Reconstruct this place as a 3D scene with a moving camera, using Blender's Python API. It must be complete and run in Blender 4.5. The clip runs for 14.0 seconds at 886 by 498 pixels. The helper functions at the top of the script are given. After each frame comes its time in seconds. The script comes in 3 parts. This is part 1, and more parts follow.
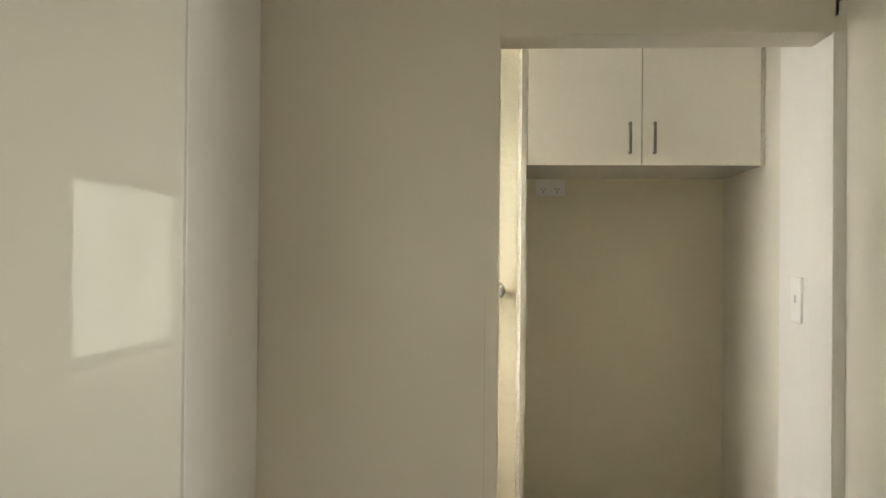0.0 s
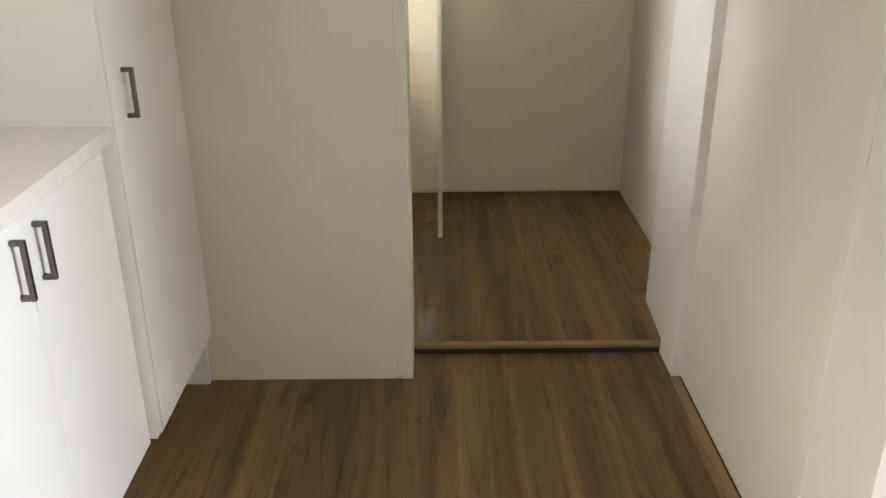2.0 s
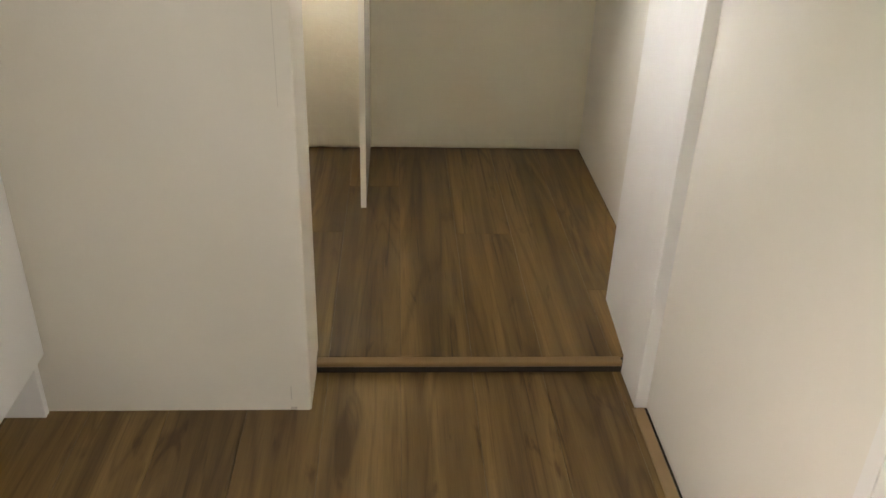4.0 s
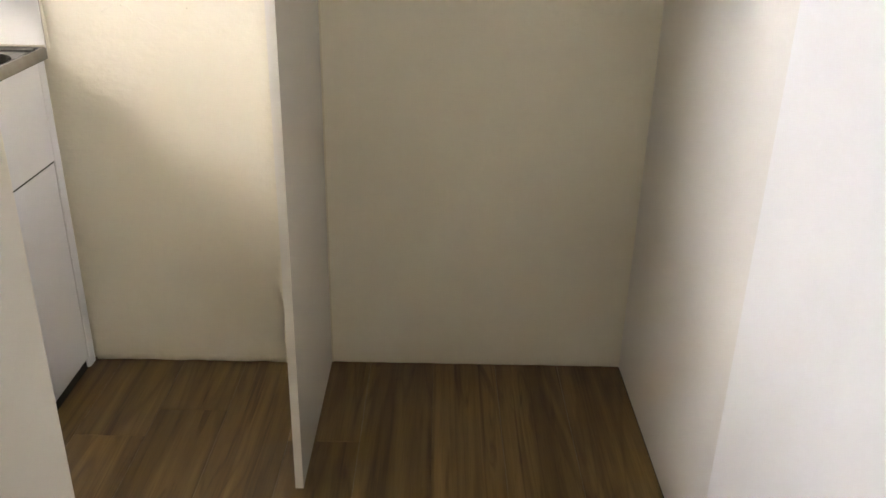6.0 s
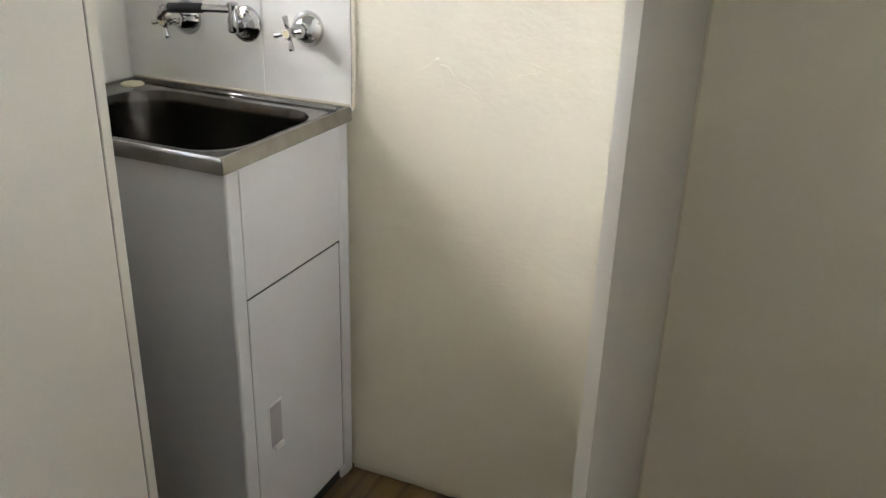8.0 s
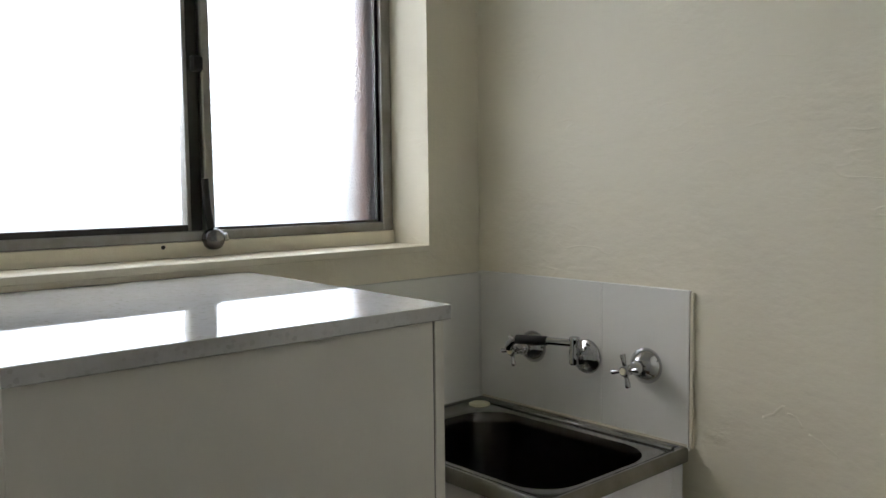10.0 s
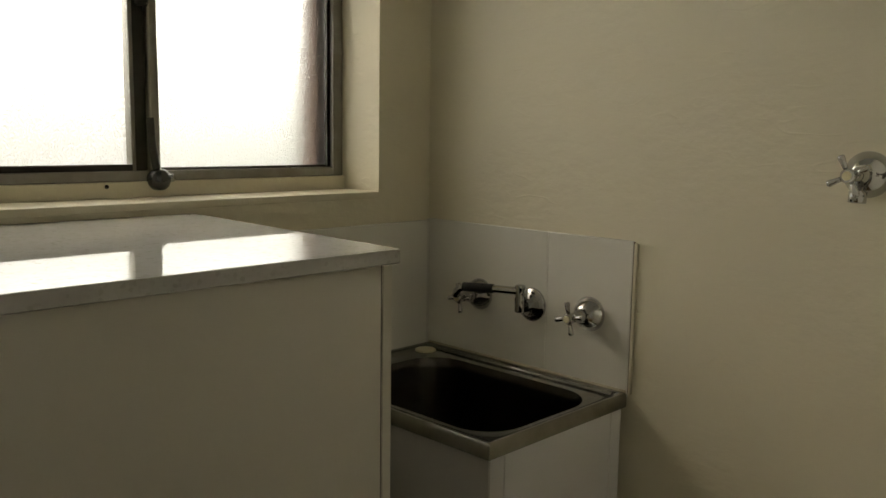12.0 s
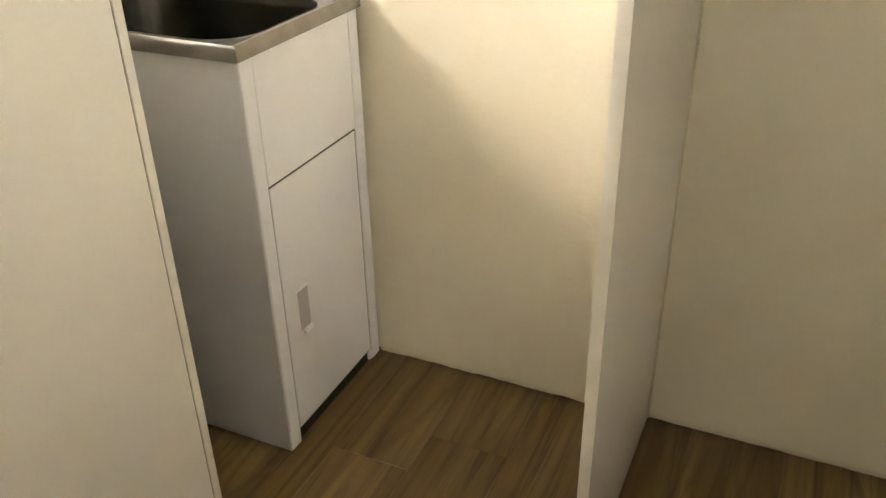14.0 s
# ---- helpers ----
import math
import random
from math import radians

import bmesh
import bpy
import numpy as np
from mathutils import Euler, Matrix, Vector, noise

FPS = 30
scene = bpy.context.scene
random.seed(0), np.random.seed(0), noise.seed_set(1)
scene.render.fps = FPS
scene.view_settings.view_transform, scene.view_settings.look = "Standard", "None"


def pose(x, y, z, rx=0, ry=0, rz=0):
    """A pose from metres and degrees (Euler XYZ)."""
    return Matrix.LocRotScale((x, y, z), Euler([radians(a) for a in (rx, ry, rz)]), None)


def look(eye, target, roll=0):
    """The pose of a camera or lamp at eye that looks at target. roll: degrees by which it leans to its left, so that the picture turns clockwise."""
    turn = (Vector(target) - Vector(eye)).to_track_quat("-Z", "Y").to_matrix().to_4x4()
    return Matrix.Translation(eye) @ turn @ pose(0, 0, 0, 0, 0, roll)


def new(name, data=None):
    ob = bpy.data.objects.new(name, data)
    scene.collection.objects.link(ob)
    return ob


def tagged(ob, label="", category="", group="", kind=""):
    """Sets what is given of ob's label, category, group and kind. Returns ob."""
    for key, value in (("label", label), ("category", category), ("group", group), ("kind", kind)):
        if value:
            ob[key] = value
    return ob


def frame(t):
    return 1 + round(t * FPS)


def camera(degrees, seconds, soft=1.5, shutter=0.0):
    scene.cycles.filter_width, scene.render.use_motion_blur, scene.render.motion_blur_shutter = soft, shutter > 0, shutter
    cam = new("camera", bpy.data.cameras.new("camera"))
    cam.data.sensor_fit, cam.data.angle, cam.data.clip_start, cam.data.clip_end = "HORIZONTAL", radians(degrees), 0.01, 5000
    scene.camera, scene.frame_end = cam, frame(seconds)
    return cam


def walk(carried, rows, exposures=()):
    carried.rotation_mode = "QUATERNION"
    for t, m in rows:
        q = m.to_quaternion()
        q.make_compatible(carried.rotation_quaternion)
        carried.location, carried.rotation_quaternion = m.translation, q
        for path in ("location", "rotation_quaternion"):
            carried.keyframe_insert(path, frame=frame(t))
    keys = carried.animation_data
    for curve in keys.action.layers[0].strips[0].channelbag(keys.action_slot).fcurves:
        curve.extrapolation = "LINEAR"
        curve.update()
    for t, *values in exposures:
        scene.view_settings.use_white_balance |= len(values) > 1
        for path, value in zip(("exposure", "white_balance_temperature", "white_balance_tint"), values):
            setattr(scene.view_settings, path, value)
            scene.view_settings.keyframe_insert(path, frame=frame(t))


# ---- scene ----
cam = camera(55.4, 14.0)
PATH = [
    (0, (-0.004, -2.057, 1.442), (-0.133, -0.061, 1.456), 0.5),
    (0.5, (0.065, -2.114, 1.381), (-0.045, -0.13, 1.147), -0.3),
    (1, (0.055, -2.16, 1.344), (-0.012, -0.212, 0.894), -0.8),
    (1.5, (0.054, -2.193, 1.294), (0.035, -0.303, 0.64), -0.7),
    (2, (0.068, -2.203, 1.267), (0.084, -0.367, 0.473), -0.2),
    (4.5, (0.219, -1.345, 1.206), (0.359, 0.403, 0.244), 2.2),
    (5, (0.251, -1.042, 1.226), (0.41, 0.706, 0.268), 2.1),
    (5.5, (0.297, -0.837, 1.245), (0.44, 0.942, 0.342), 1.8),
    (6, (0.378, -0.641, 1.259), (0.392, 1.181, 0.435), 1.3),
    (6.5, (0.364, -0.495, 1.283), (0.222, 1.329, 0.474), 1.0),
    (7, (0.303, -0.338, 1.271), (0.08, 1.48, 0.468), 2.0),
    (7.5, (0.271, -0.208, 1.276), (-0.121, 1.582, 0.474), 2.5),
    (8, (0.269, -0.046, 1.248), (-0.469, 1.64, 0.466), 1.8),
    (8.5, (0.297, -0.004, 1.262), (-0.748, 1.536, 0.53), 1.5),
    (9, (0.291, 0.0, 1.285), (-1.013, 1.396, 0.694), 1.1),
    (11.3, (0.299, -0.017, 1.405), (-1.186, 1.315, 1.548), 0.1),
    (11.5, (0.302, -0.014, 1.389), (-1.165, 1.344, 1.438), 0.3),
    (12, (0.296, -0.013, 1.343), (-1.092, 1.401, 1.074), 0.9),
    (12.5, (0.289, -0.022, 1.291), (-1.011, 1.404, 0.767), 0.8),
    (13, (0.302, -0.03, 1.269), (-0.903, 1.374, 0.509), 0.1),
    (13.5, (0.304, -0.053, 1.24), (-0.761, 1.385, 0.346), -0.7),
    (14, (0.291, -0.09, 1.225), (-0.443, 1.488, 0.239), -1.2),
]
EXPOSURE = [
    (0, 1.36, 7550, 12), (0.5, 1.42, 7300, 14), (1.0, 1.7, 6900, 16), (1.5, 1.74, 6850, 16), (2.0, 1.86, 6700, 14),
    (4.5, 2.15, 6850, 18), (5.5, 2.02, 6650, 19), (6.0, 1.95, 6500, 20), (6.5, 2.04, 6400, 20), (7.0, 2.12, 6350, 19),
    (7.5, 2.22, 6250, 19), (8.0, 1.52, 6000, 16), (8.5, 1.6, 5850, 18), (9.0, 1.5, 5850, 18), (11.3, -1.9, 7400, 6),
    (12.0, -0.78, 8100, 8), (12.5, 0.78, 7850, 7), (13.0, 1.5, 7650, 6), (13.5, 1.87, 7450, 8), (14.0, 2.12, 7350, 16)]
walk(cam, [(t, look(eye, target, roll)) for t, eye, target, roll in PATH], EXPOSURE)

# ---- world and light ----
world = bpy.data.worlds.new("sky")
scene.world = world
world.use_nodes = True
wt = world.node_tree
sky = wt.nodes.new("ShaderNodeTexSky")
sky.sky_type, sky.sun_disc = "NISHITA", False
sky.sun_elevation, sky.sun_rotation = radians(39), radians(254)
sky.dust_density, sky.air_density = 4.0, 1.0
wt.links.new(sky.outputs[0], wt.nodes["Background"].inputs[0])
wt.nodes["Background"].inputs[1].default_value = 0.15

sun = new("sun", bpy.data.lights.new("sun", "SUN"))
sun.data.energy, sun.data.angle, sun.data.color = 1.4, radians(65), (1.0, 0.97, 0.93)
sun.matrix_world = look((-5.2, -1.5, 4.4), (0, 0, 0))


def window_light(name, eye, target, w, h, watts, color):
    """An area lamp in a window's opening, for the sky's light."""
    lamp = new(name, bpy.data.lights.new(name, "AREA"))
    lamp.data.shape, lamp.data.size, lamp.data.size_y = "RECTANGLE", w, h
    lamp.data.energy, lamp.data.color = watts, color
    lamp.matrix_world = look(eye, target)
    return lamp


window_light("living_window_light", (4.34, -2.3, 1.5), (0, -2.3, 1.2), 2.2, 1.5, 64, (0.88, 0.94, 1.0))


# ---- materials ----
def material(name, color, rough=0.5, metal=0.0):
    m = bpy.data.materials.new(name)
    m.use_nodes = True
    b = m.node_tree.nodes["Principled BSDF"]
    b.inputs["Base Color"].default_value = (*color, 1)
    b.inputs["Roughness"].default_value = rough
    b.inputs["Metallic"].default_value = metal
    return m, m.node_tree, b


def noise_node(nt, scale, detail=4.0, rough=0.55, stretch=(1, 1, 1), space="Object"):
    co = nt.nodes.new("ShaderNodeTexCoord")
    mp = nt.nodes.new("ShaderNodeMapping")
    mp.inputs["Scale"].default_value = stretch
    nt.links.new(co.outputs[space], mp.inputs["Vector"])
    n = nt.nodes.new("ShaderNodeTexNoise")
    n.inputs["Scale"].default_value, n.inputs["Detail"].default_value, n.inputs["Roughness"].default_value = scale, detail, rough
    nt.links.new(mp.outputs[0], n.inputs["Vector"])
    return n


def ramp(nt, fac, stops):
    r = nt.nodes.new("ShaderNodeValToRGB")
    e = r.color_ramp.elements
    while len(e) < len(stops):
        e.new(0.5)
    for el, (p, c) in zip(e, stops):
        el.position, el.color = p, (*c, 1)
    nt.links.new(fac, r.inputs[0])
    return r


def math_node(nt, op, a, b):
    n = nt.nodes.new("ShaderNodeMath")
    n.operation = op
    for k, v in enumerate((a, b)):
        if isinstance(v, (int, float)):
            n.inputs[k].default_value = v
        else:
            nt.links.new(v, n.inputs[k])
    return n.outputs[0]


def bump(nt, b, height, strength, distance):
    n = nt.nodes.new("ShaderNodeBump")
    n.inputs["Strength"].default_value, n.inputs["Distance"].default_value = strength, distance
    nt.links.new(height, n.inputs["Height"])
    nt.links.new(n.outputs[0], b.inputs["Normal"])


def paint(name, color, rough=0.6, coarse=0.0, fine=0.15, dirt=0.06):
    """Painted plaster: faint blotches, roller stipple, and where coarse is set the trowel's waves."""
    m, nt, b = material(name, color, rough)
    big = noise_node(nt, 1.7, 5)
    dark = tuple(c * (1 - dirt) for c in color)
    r = ramp(nt, big.outputs["Fac"], [(0.3, dark), (0.65, color)])
    nt.links.new(r.outputs[0], b.inputs["Base Color"])
    stip = noise_node(nt, 160, 3)
    h = math_node(nt, "MULTIPLY", stip.outputs["Fac"], fine)
    if coarse:
        wave = noise_node(nt, 7, 4, 0.5, (1, 1, 1.6))
        h = math_node(nt, "ADD", h, math_node(nt, "MULTIPLY", wave.outputs["Fac"], coarse))
        mid = noise_node(nt, 24, 3, 0.5, (1, 1, 1.4))
        h = math_node(nt, "ADD", h, math_node(nt, "MULTIPLY", mid.outputs["Fac"], 0.46 * coarse))
        drag = noise_node(nt, 48, 3, 0.55, (0.6, 0.6, 1.5))
        h = math_node(nt, "ADD", h, math_node(nt, "MULTIPLY", drag.outputs["Fac"], 0.26 * coarse))
        swirl = noise_node(nt, 9.0, 1.6, 0.5, (0.8, 0.8, 2.2))
        away = math_node(nt, "ABSOLUTE", math_node(nt, "SUBTRACT", swirl.outputs["Fac"], 0.5), 0.0)
        crease = math_node(nt, "MAXIMUM", math_node(nt, "SUBTRACT", 1.0, math_node(nt, "MULTIPLY", away, 42.0)), 0.0)
        where = noise_node(nt, 5.5, 2)
        mask = math_node(nt, "MAXIMUM", math_node(nt, "MULTIPLY", math_node(nt, "SUBTRACT", where.outputs["Fac"], 0.56), 6.0), 0.0)
        h = math_node(nt, "ADD", h, math_node(nt, "MULTIPLY", math_node(nt, "MULTIPLY", crease, mask), 0.14 * coarse))
    bump(nt, b, h, 0.5, 0.004)
    return m


def laminate(name, color, rough=0.3):
    m, nt, b = material(name, color, rough)
    n = noise_node(nt, 3.0, 3)
    r = ramp(nt, n.outputs["Fac"], [(0.3, tuple(c * 0.975 for c in color)), (0.7, color)])
    nt.links.new(r.outputs[0], b.inputs["Base Color"])
    rr = nt.nodes.new("ShaderNodeMapRange")
    rr.inputs["To Min"].default_value, rr.inputs["To Max"].default_value = rough * 0.95, rough * 1.08
    nt.links.new(n.outputs["Fac"], rr.inputs["Value"])
    nt.links.new(rr.outputs[0], b.inputs["Roughness"])
    return m


def wood_floor(name):
    m, nt, b = material(name, (0.25, 0.16, 0.08), 0.42)
    info = nt.nodes.new("ShaderNodeObjectInfo")
    co = nt.nodes.new("ShaderNodeTexCoord")
    off = nt.nodes.new("ShaderNodeVectorMath")
    off.operation = "MULTIPLY_ADD"
    nt.links.new(info.outputs["Random"], off.inputs[0])
    off.inputs[1].default_value = (7.3, 13.1, 3.7)
    nt.links.new(co.outputs["Object"], off.inputs[2])

    def grain(scale, stretch, detail, distort=0.0):
        mp = nt.nodes.new("ShaderNodeMapping")
        mp.inputs["Scale"].default_value = stretch
        nt.links.new(off.outputs[0], mp.inputs["Vector"])
        n = nt.nodes.new("ShaderNodeTexNoise")
        n.inputs["Scale"].default_value, n.inputs["Detail"].default_value = scale, detail
        n.inputs["Distortion"].default_value = distort
        nt.links.new(mp.outputs[0], n.inputs["Vector"])
        return n.outputs["Fac"]

    broad = grain(1.5, (4.2, 0.30, 1), 2, 0.9)
    streak = grain(2.6, (7.0, 0.22, 1), 4, 0.7)
    vein = grain(5.5, (7.0, 0.20, 1), 3, 1.4)
    fine = grain(60.0, (6.0, 0.16, 1), 3)
    knots = grain(2.4, (4.2, 0.9, 1), 3, 2.4)
    rings = math_node(nt, "SINE", math_node(nt, "MULTIPLY", broad, 64.0), 0.0)
    base = ramp(nt, streak, [(0.28, (0.092, 0.053, 0.0172)), (0.44, (0.154, 0.0915, 0.0305)), (0.56, (0.196, 0.120, 0.0412)), (0.74, (0.270, 0.174, 0.0640))])
    lines = ramp(nt, vein, [(0.29, (0.50, 0.45, 0.40)), (0.35, (0.80, 0.78, 0.74)), (0.41, (1, 1, 1)), (0.66, (1.0, 1.0, 1.0)), (0.78, (1.14, 1.13, 1.10))])
    growth = ramp(nt, math_node(nt, "ADD", math_node(nt, "MULTIPLY", rings, 0.5), 0.5), [(0.0, (0.76, 0.73, 0.69)), (0.18, (0.95, 0.94, 0.93)), (1.0, (1.04, 1.04, 1.03))])
    whorl = ramp(nt, knots, [(0.27, (0.52, 0.47, 0.42)), (0.38, (1, 1, 1))])
    fines = ramp(nt, fine, [(0.3, (0.80, 0.79, 0.78)), (0.5, (0.98, 0.98, 0.98)), (0.7, (1.06, 1.06, 1.06))])
    tone = nt.nodes.new("ShaderNodeMapRange")
    tone.inputs["To Min"].default_value, tone.inputs["To Max"].default_value = 0.84, 1.14
    nt.links.new(info.outputs["Random"], tone.inputs["Value"])
    out = base.outputs[0]
    for other in (lines.outputs[0], growth.outputs[0], whorl.outputs[0], fines.outputs[0], tone.outputs[0]):
        mx = nt.nodes.new("ShaderNodeMix")
        mx.data_type, mx.blend_type = "RGBA", "MULTIPLY"
        mx.inputs["Factor"].default_value = 1.0
        nt.links.new(out, mx.inputs["A"])
        nt.links.new(other, mx.inputs["B"])
        out = mx.outputs["Result"]
    nt.links.new(out, b.inputs["Base Color"])
    bump(nt, b, math_node(nt, "ADD", fine, streak), 0.12, 0.001)
    return m


def stone(name, tone=1.0, gloss=0.75, speckle=1.0):
    m, nt, b = material(name, (0.72, 0.70, 0.66), 0.03)
    b.inputs["Specular IOR Level"].default_value = gloss
    v = nt.nodes.new("ShaderNodeTexVoronoi")
    v.inputs["Scale"].default_value = 210
    co = nt.nodes.new("ShaderNodeTexCoord")
    nt.links.new(co.outputs["Object"], v.inputs["Vector"])
    speck = ramp(nt, v.outputs["Color"], [(p, tuple(tone * c for c in col)) for p, col in ((0.0, (0.78 - 0.26 * speckle, 0.765 - 0.275 * speckle, 0.73 - 0.29 * speckle)), (0.10, (0.78 - 0.12 * speckle, 0.765 - 0.125 * speckle, 0.73 - 0.13 * speckle)), (0.25, (0.78 - 0.03 * speckle, 0.765 - 0.03 * speckle, 0.73 - 0.03 * speckle)), (1.0, (0.78, 0.765, 0.73)))])
    n = noise_node(nt, 45, 5)
    veil = ramp(nt, n.outputs["Fac"], [(0.35, (0.96, 0.955, 0.945)), (0.6, (1, 1, 1))])
    mx = nt.nodes.new("ShaderNodeMix")
    mx.data_type, mx.blend_type = "RGBA", "MULTIPLY"
    mx.inputs["Factor"].default_value = 1.0
    nt.links.new(speck.outputs[0], mx.inputs["A"])
    nt.links.new(veil.outputs[0], mx.inputs["B"])
    nt.links.new(mx.outputs["Result"], b.inputs["Base Color"])
    return m


def steel(name, color, rough, stretch=(1, 60, 1)):
    m, nt, b = material(name, color, rough, 1.0)
    n = noise_node(nt, 12, 3, 0.6, stretch)
    tarnish = ramp(nt, noise_node(nt, 11, 5, 0.65).outputs["Fac"], [(0.32, tuple(c * k for c, k in zip(color, (0.78, 0.74, 0.68)))), (0.58, color), (0.75, tuple(c * 1.1 for c in color))])
    nt.links.new(tarnish.outputs[0], b.inputs["Base Color"])
    rr = nt.nodes.new("ShaderNodeMapRange")
    rr.inputs["To Min"].default_value, rr.inputs["To Max"].default_value = rough * 0.75, rough * 1.35
    nt.links.new(n.outputs["Fac"], rr.inputs["Value"])
    nt.links.new(rr.outputs[0], b.inputs["Roughness"])
    return m


def frosted(name):
    """Obscure glass: small pebbles that run together in vertical drips."""
    m, nt, b = material(name, (0.95, 0.96, 0.96), 0.40)
    b.inputs["Transmission Weight"].default_value = 1.0
    b.inputs["IOR"].default_value = 1.3
    pebble = noise_node(nt, 240, 2.5, 0.65, (1, 1.0, 0.7))
    drip = noise_node(nt, 62, 2.0, 0.5, (1, 1.0, 0.22))
    h = math_node(nt, "ADD", math_node(nt, "MULTIPLY", pebble.outputs["Fac"], 0.7), math_node(nt, "MULTIPLY", drip.outputs["Fac"], 0.5))
    bump(nt, b, h, 0.9, 0.0060)
    return m


def clear_glass(name):
    m, nt, b = material(name, (0.95, 0.97, 0.97), 0.02)
    b.inputs["Transmission Weight"].default_value = 1.0
    b.inputs["IOR"].default_value = 1.05
    return m


KITCHEN_PAINT = paint("kitchen_wall_paint", (0.74, 0.70, 0.61), 0.5)
CREAM_PAINT = paint("cream_laundry_paint", (0.77, 0.712, 0.555), 0.6, 2.0, 0.2)
CEILING_PAINT = paint("ceiling_paint", (0.76, 0.75, 0.71), 0.8)
TRIM_PAINT = paint("trim_gloss_paint", (0.76, 0.74, 0.69), 0.35, 0, 0.08)
WHITE_LAM = laminate("white_satin_laminate", (0.85, 0.845, 0.83), 0.28)
CREAM_LAM = laminate("warm_white_laminate", (0.79, 0.755, 0.665), 0.15)
GLOSS_LAM = laminate("white_high_gloss_laminate", (0.76, 0.755, 0.71), 0.04)
TUB_WHITE = laminate("white_enamelled_steel", (0.78, 0.78, 0.79), 0.25)
# White enamel greyed: shade on the bench-facing side is put into the colour.
TUB_SHADE = laminate("shaded_enamelled_side", (0.50, 0.50, 0.49), 0.3)
EDGE_LAM = laminate("cut_edge_laminate", (0.73, 0.695, 0.61), 0.4)
STONE = stone("speckled_white_stone", 1.04, 0.75, 0.3)
GREY_STONE = stone("speckled_pale_grey_stone", 0.74, 1.0)
WOOD = wood_floor("oak_look_vinyl_plank")
STEEL = steel("brushed_stainless_steel", (0.32, 0.32, 0.31), 0.15, (6, 6, 6))
# Darker copy of the steel, with the deep bowl's shade in its colour.
BOWL_STEEL = steel("shaded_bowl_steel", (0.095, 0.09, 0.083), 0.2, (40, 40, 1))
CHROME = material("chrome", (0.52, 0.52, 0.52), 0.05, 1.0)[0]
PEWTER = steel("brushed_pewter", (0.17, 0.155, 0.14), 0.34, (1, 1, 40))
BLACK_RUBBER = material("black_rubber", (0.006, 0.006, 0.006), 0.6)[0]
DARK = material("dark_gap", (0.02, 0.017, 0.014), 0.8)[0]
LOCK_METAL = steel("worn_lock_metal", (0.13, 0.13, 0.135), 0.22, (1, 1, 1))
SEAM_GREY = material("grey_seam", (0.30, 0.30, 0.29), 0.6)[0]
ALUMINIUM = steel("dull_aluminium", (0.30, 0.29, 0.27), 0.42, (1, 1, 30))
DARK_ALU = steel("dark_anodised_aluminium", (0.055, 0.052, 0.05), 0.4, (1, 1, 30))
TILE = laminate("white_wall_tile", (0.79, 0.775, 0.71), 0.18)
WHITE_GROUT = paint("white_grout", (0.72, 0.70, 0.64), 0.8, 0, 0.3, 0.15)
EDGE_BROWN = material("tile_body", (0.22, 0.15, 0.10), 0.8)[0]
GROUT = paint("old_grout", (0.68, 0.61, 0.46), 0.8, 0, 0.4, 0.2)
NOSING = paint("tan_vinyl_nosing", (0.27, 0.172, 0.075), 0.35, 0, 0.05, 0.15)
EDGE_WOOD = paint("pale_cover_strip_wood", (0.30, 0.205, 0.105), 0.4, 0, 0.1, 0.25)
SUBFLOOR = material("dark_subfloor", (0.035, 0.027, 0.02), 0.8)[0]
CREAM_PLASTIC = material("cream_plastic", (0.72, 0.66, 0.45), 0.4)[0]
WHITE_PLASTIC = material("white_plastic", (0.80, 0.79, 0.76), 0.3)[0]
CRACK = material("hairline_crack", (0.52, 0.48, 0.42), 0.9)[0]
CARPET = paint("grey_carpet", (0.20, 0.185, 0.17), 0.95, 3.0, 3.0, 0.5)
FROST = frosted("frosted_glass")
GLASS = clear_glass("clear_glass")
BRICK = paint("brown_brick_outside", (0.20, 0.10, 0.06), 0.85, 1.0, 1.0, 0.35)
# Backdrop glows in place of daylight outside, whiter and stronger with height.
DISTANCE, nt_d, b_d = material("glowing_distance", (0.3, 0.3, 0.28), 0.9)
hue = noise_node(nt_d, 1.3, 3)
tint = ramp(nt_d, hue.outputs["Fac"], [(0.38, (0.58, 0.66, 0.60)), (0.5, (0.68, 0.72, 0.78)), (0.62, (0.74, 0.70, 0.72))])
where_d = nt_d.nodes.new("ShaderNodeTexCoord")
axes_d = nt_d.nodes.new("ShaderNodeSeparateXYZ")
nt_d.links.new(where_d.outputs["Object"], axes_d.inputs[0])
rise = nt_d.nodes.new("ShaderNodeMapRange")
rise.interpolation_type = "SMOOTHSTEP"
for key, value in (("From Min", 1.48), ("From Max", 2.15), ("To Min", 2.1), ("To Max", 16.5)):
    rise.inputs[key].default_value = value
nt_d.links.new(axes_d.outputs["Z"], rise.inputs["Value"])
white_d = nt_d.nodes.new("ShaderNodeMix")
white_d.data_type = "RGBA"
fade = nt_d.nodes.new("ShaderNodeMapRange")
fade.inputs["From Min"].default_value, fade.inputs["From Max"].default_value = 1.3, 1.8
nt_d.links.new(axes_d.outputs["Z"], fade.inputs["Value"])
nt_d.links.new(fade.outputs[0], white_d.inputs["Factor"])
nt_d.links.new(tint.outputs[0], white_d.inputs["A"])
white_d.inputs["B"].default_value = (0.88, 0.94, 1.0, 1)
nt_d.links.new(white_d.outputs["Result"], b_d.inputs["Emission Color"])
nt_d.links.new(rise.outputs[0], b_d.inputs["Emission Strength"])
# Mottled glow, added to light the kitchen window and its reflection.
KITCHEN_GLOW, nt_g, b_g = material("kitchen_backdrop_glow", (0.25, 0.27, 0.22), 0.9)
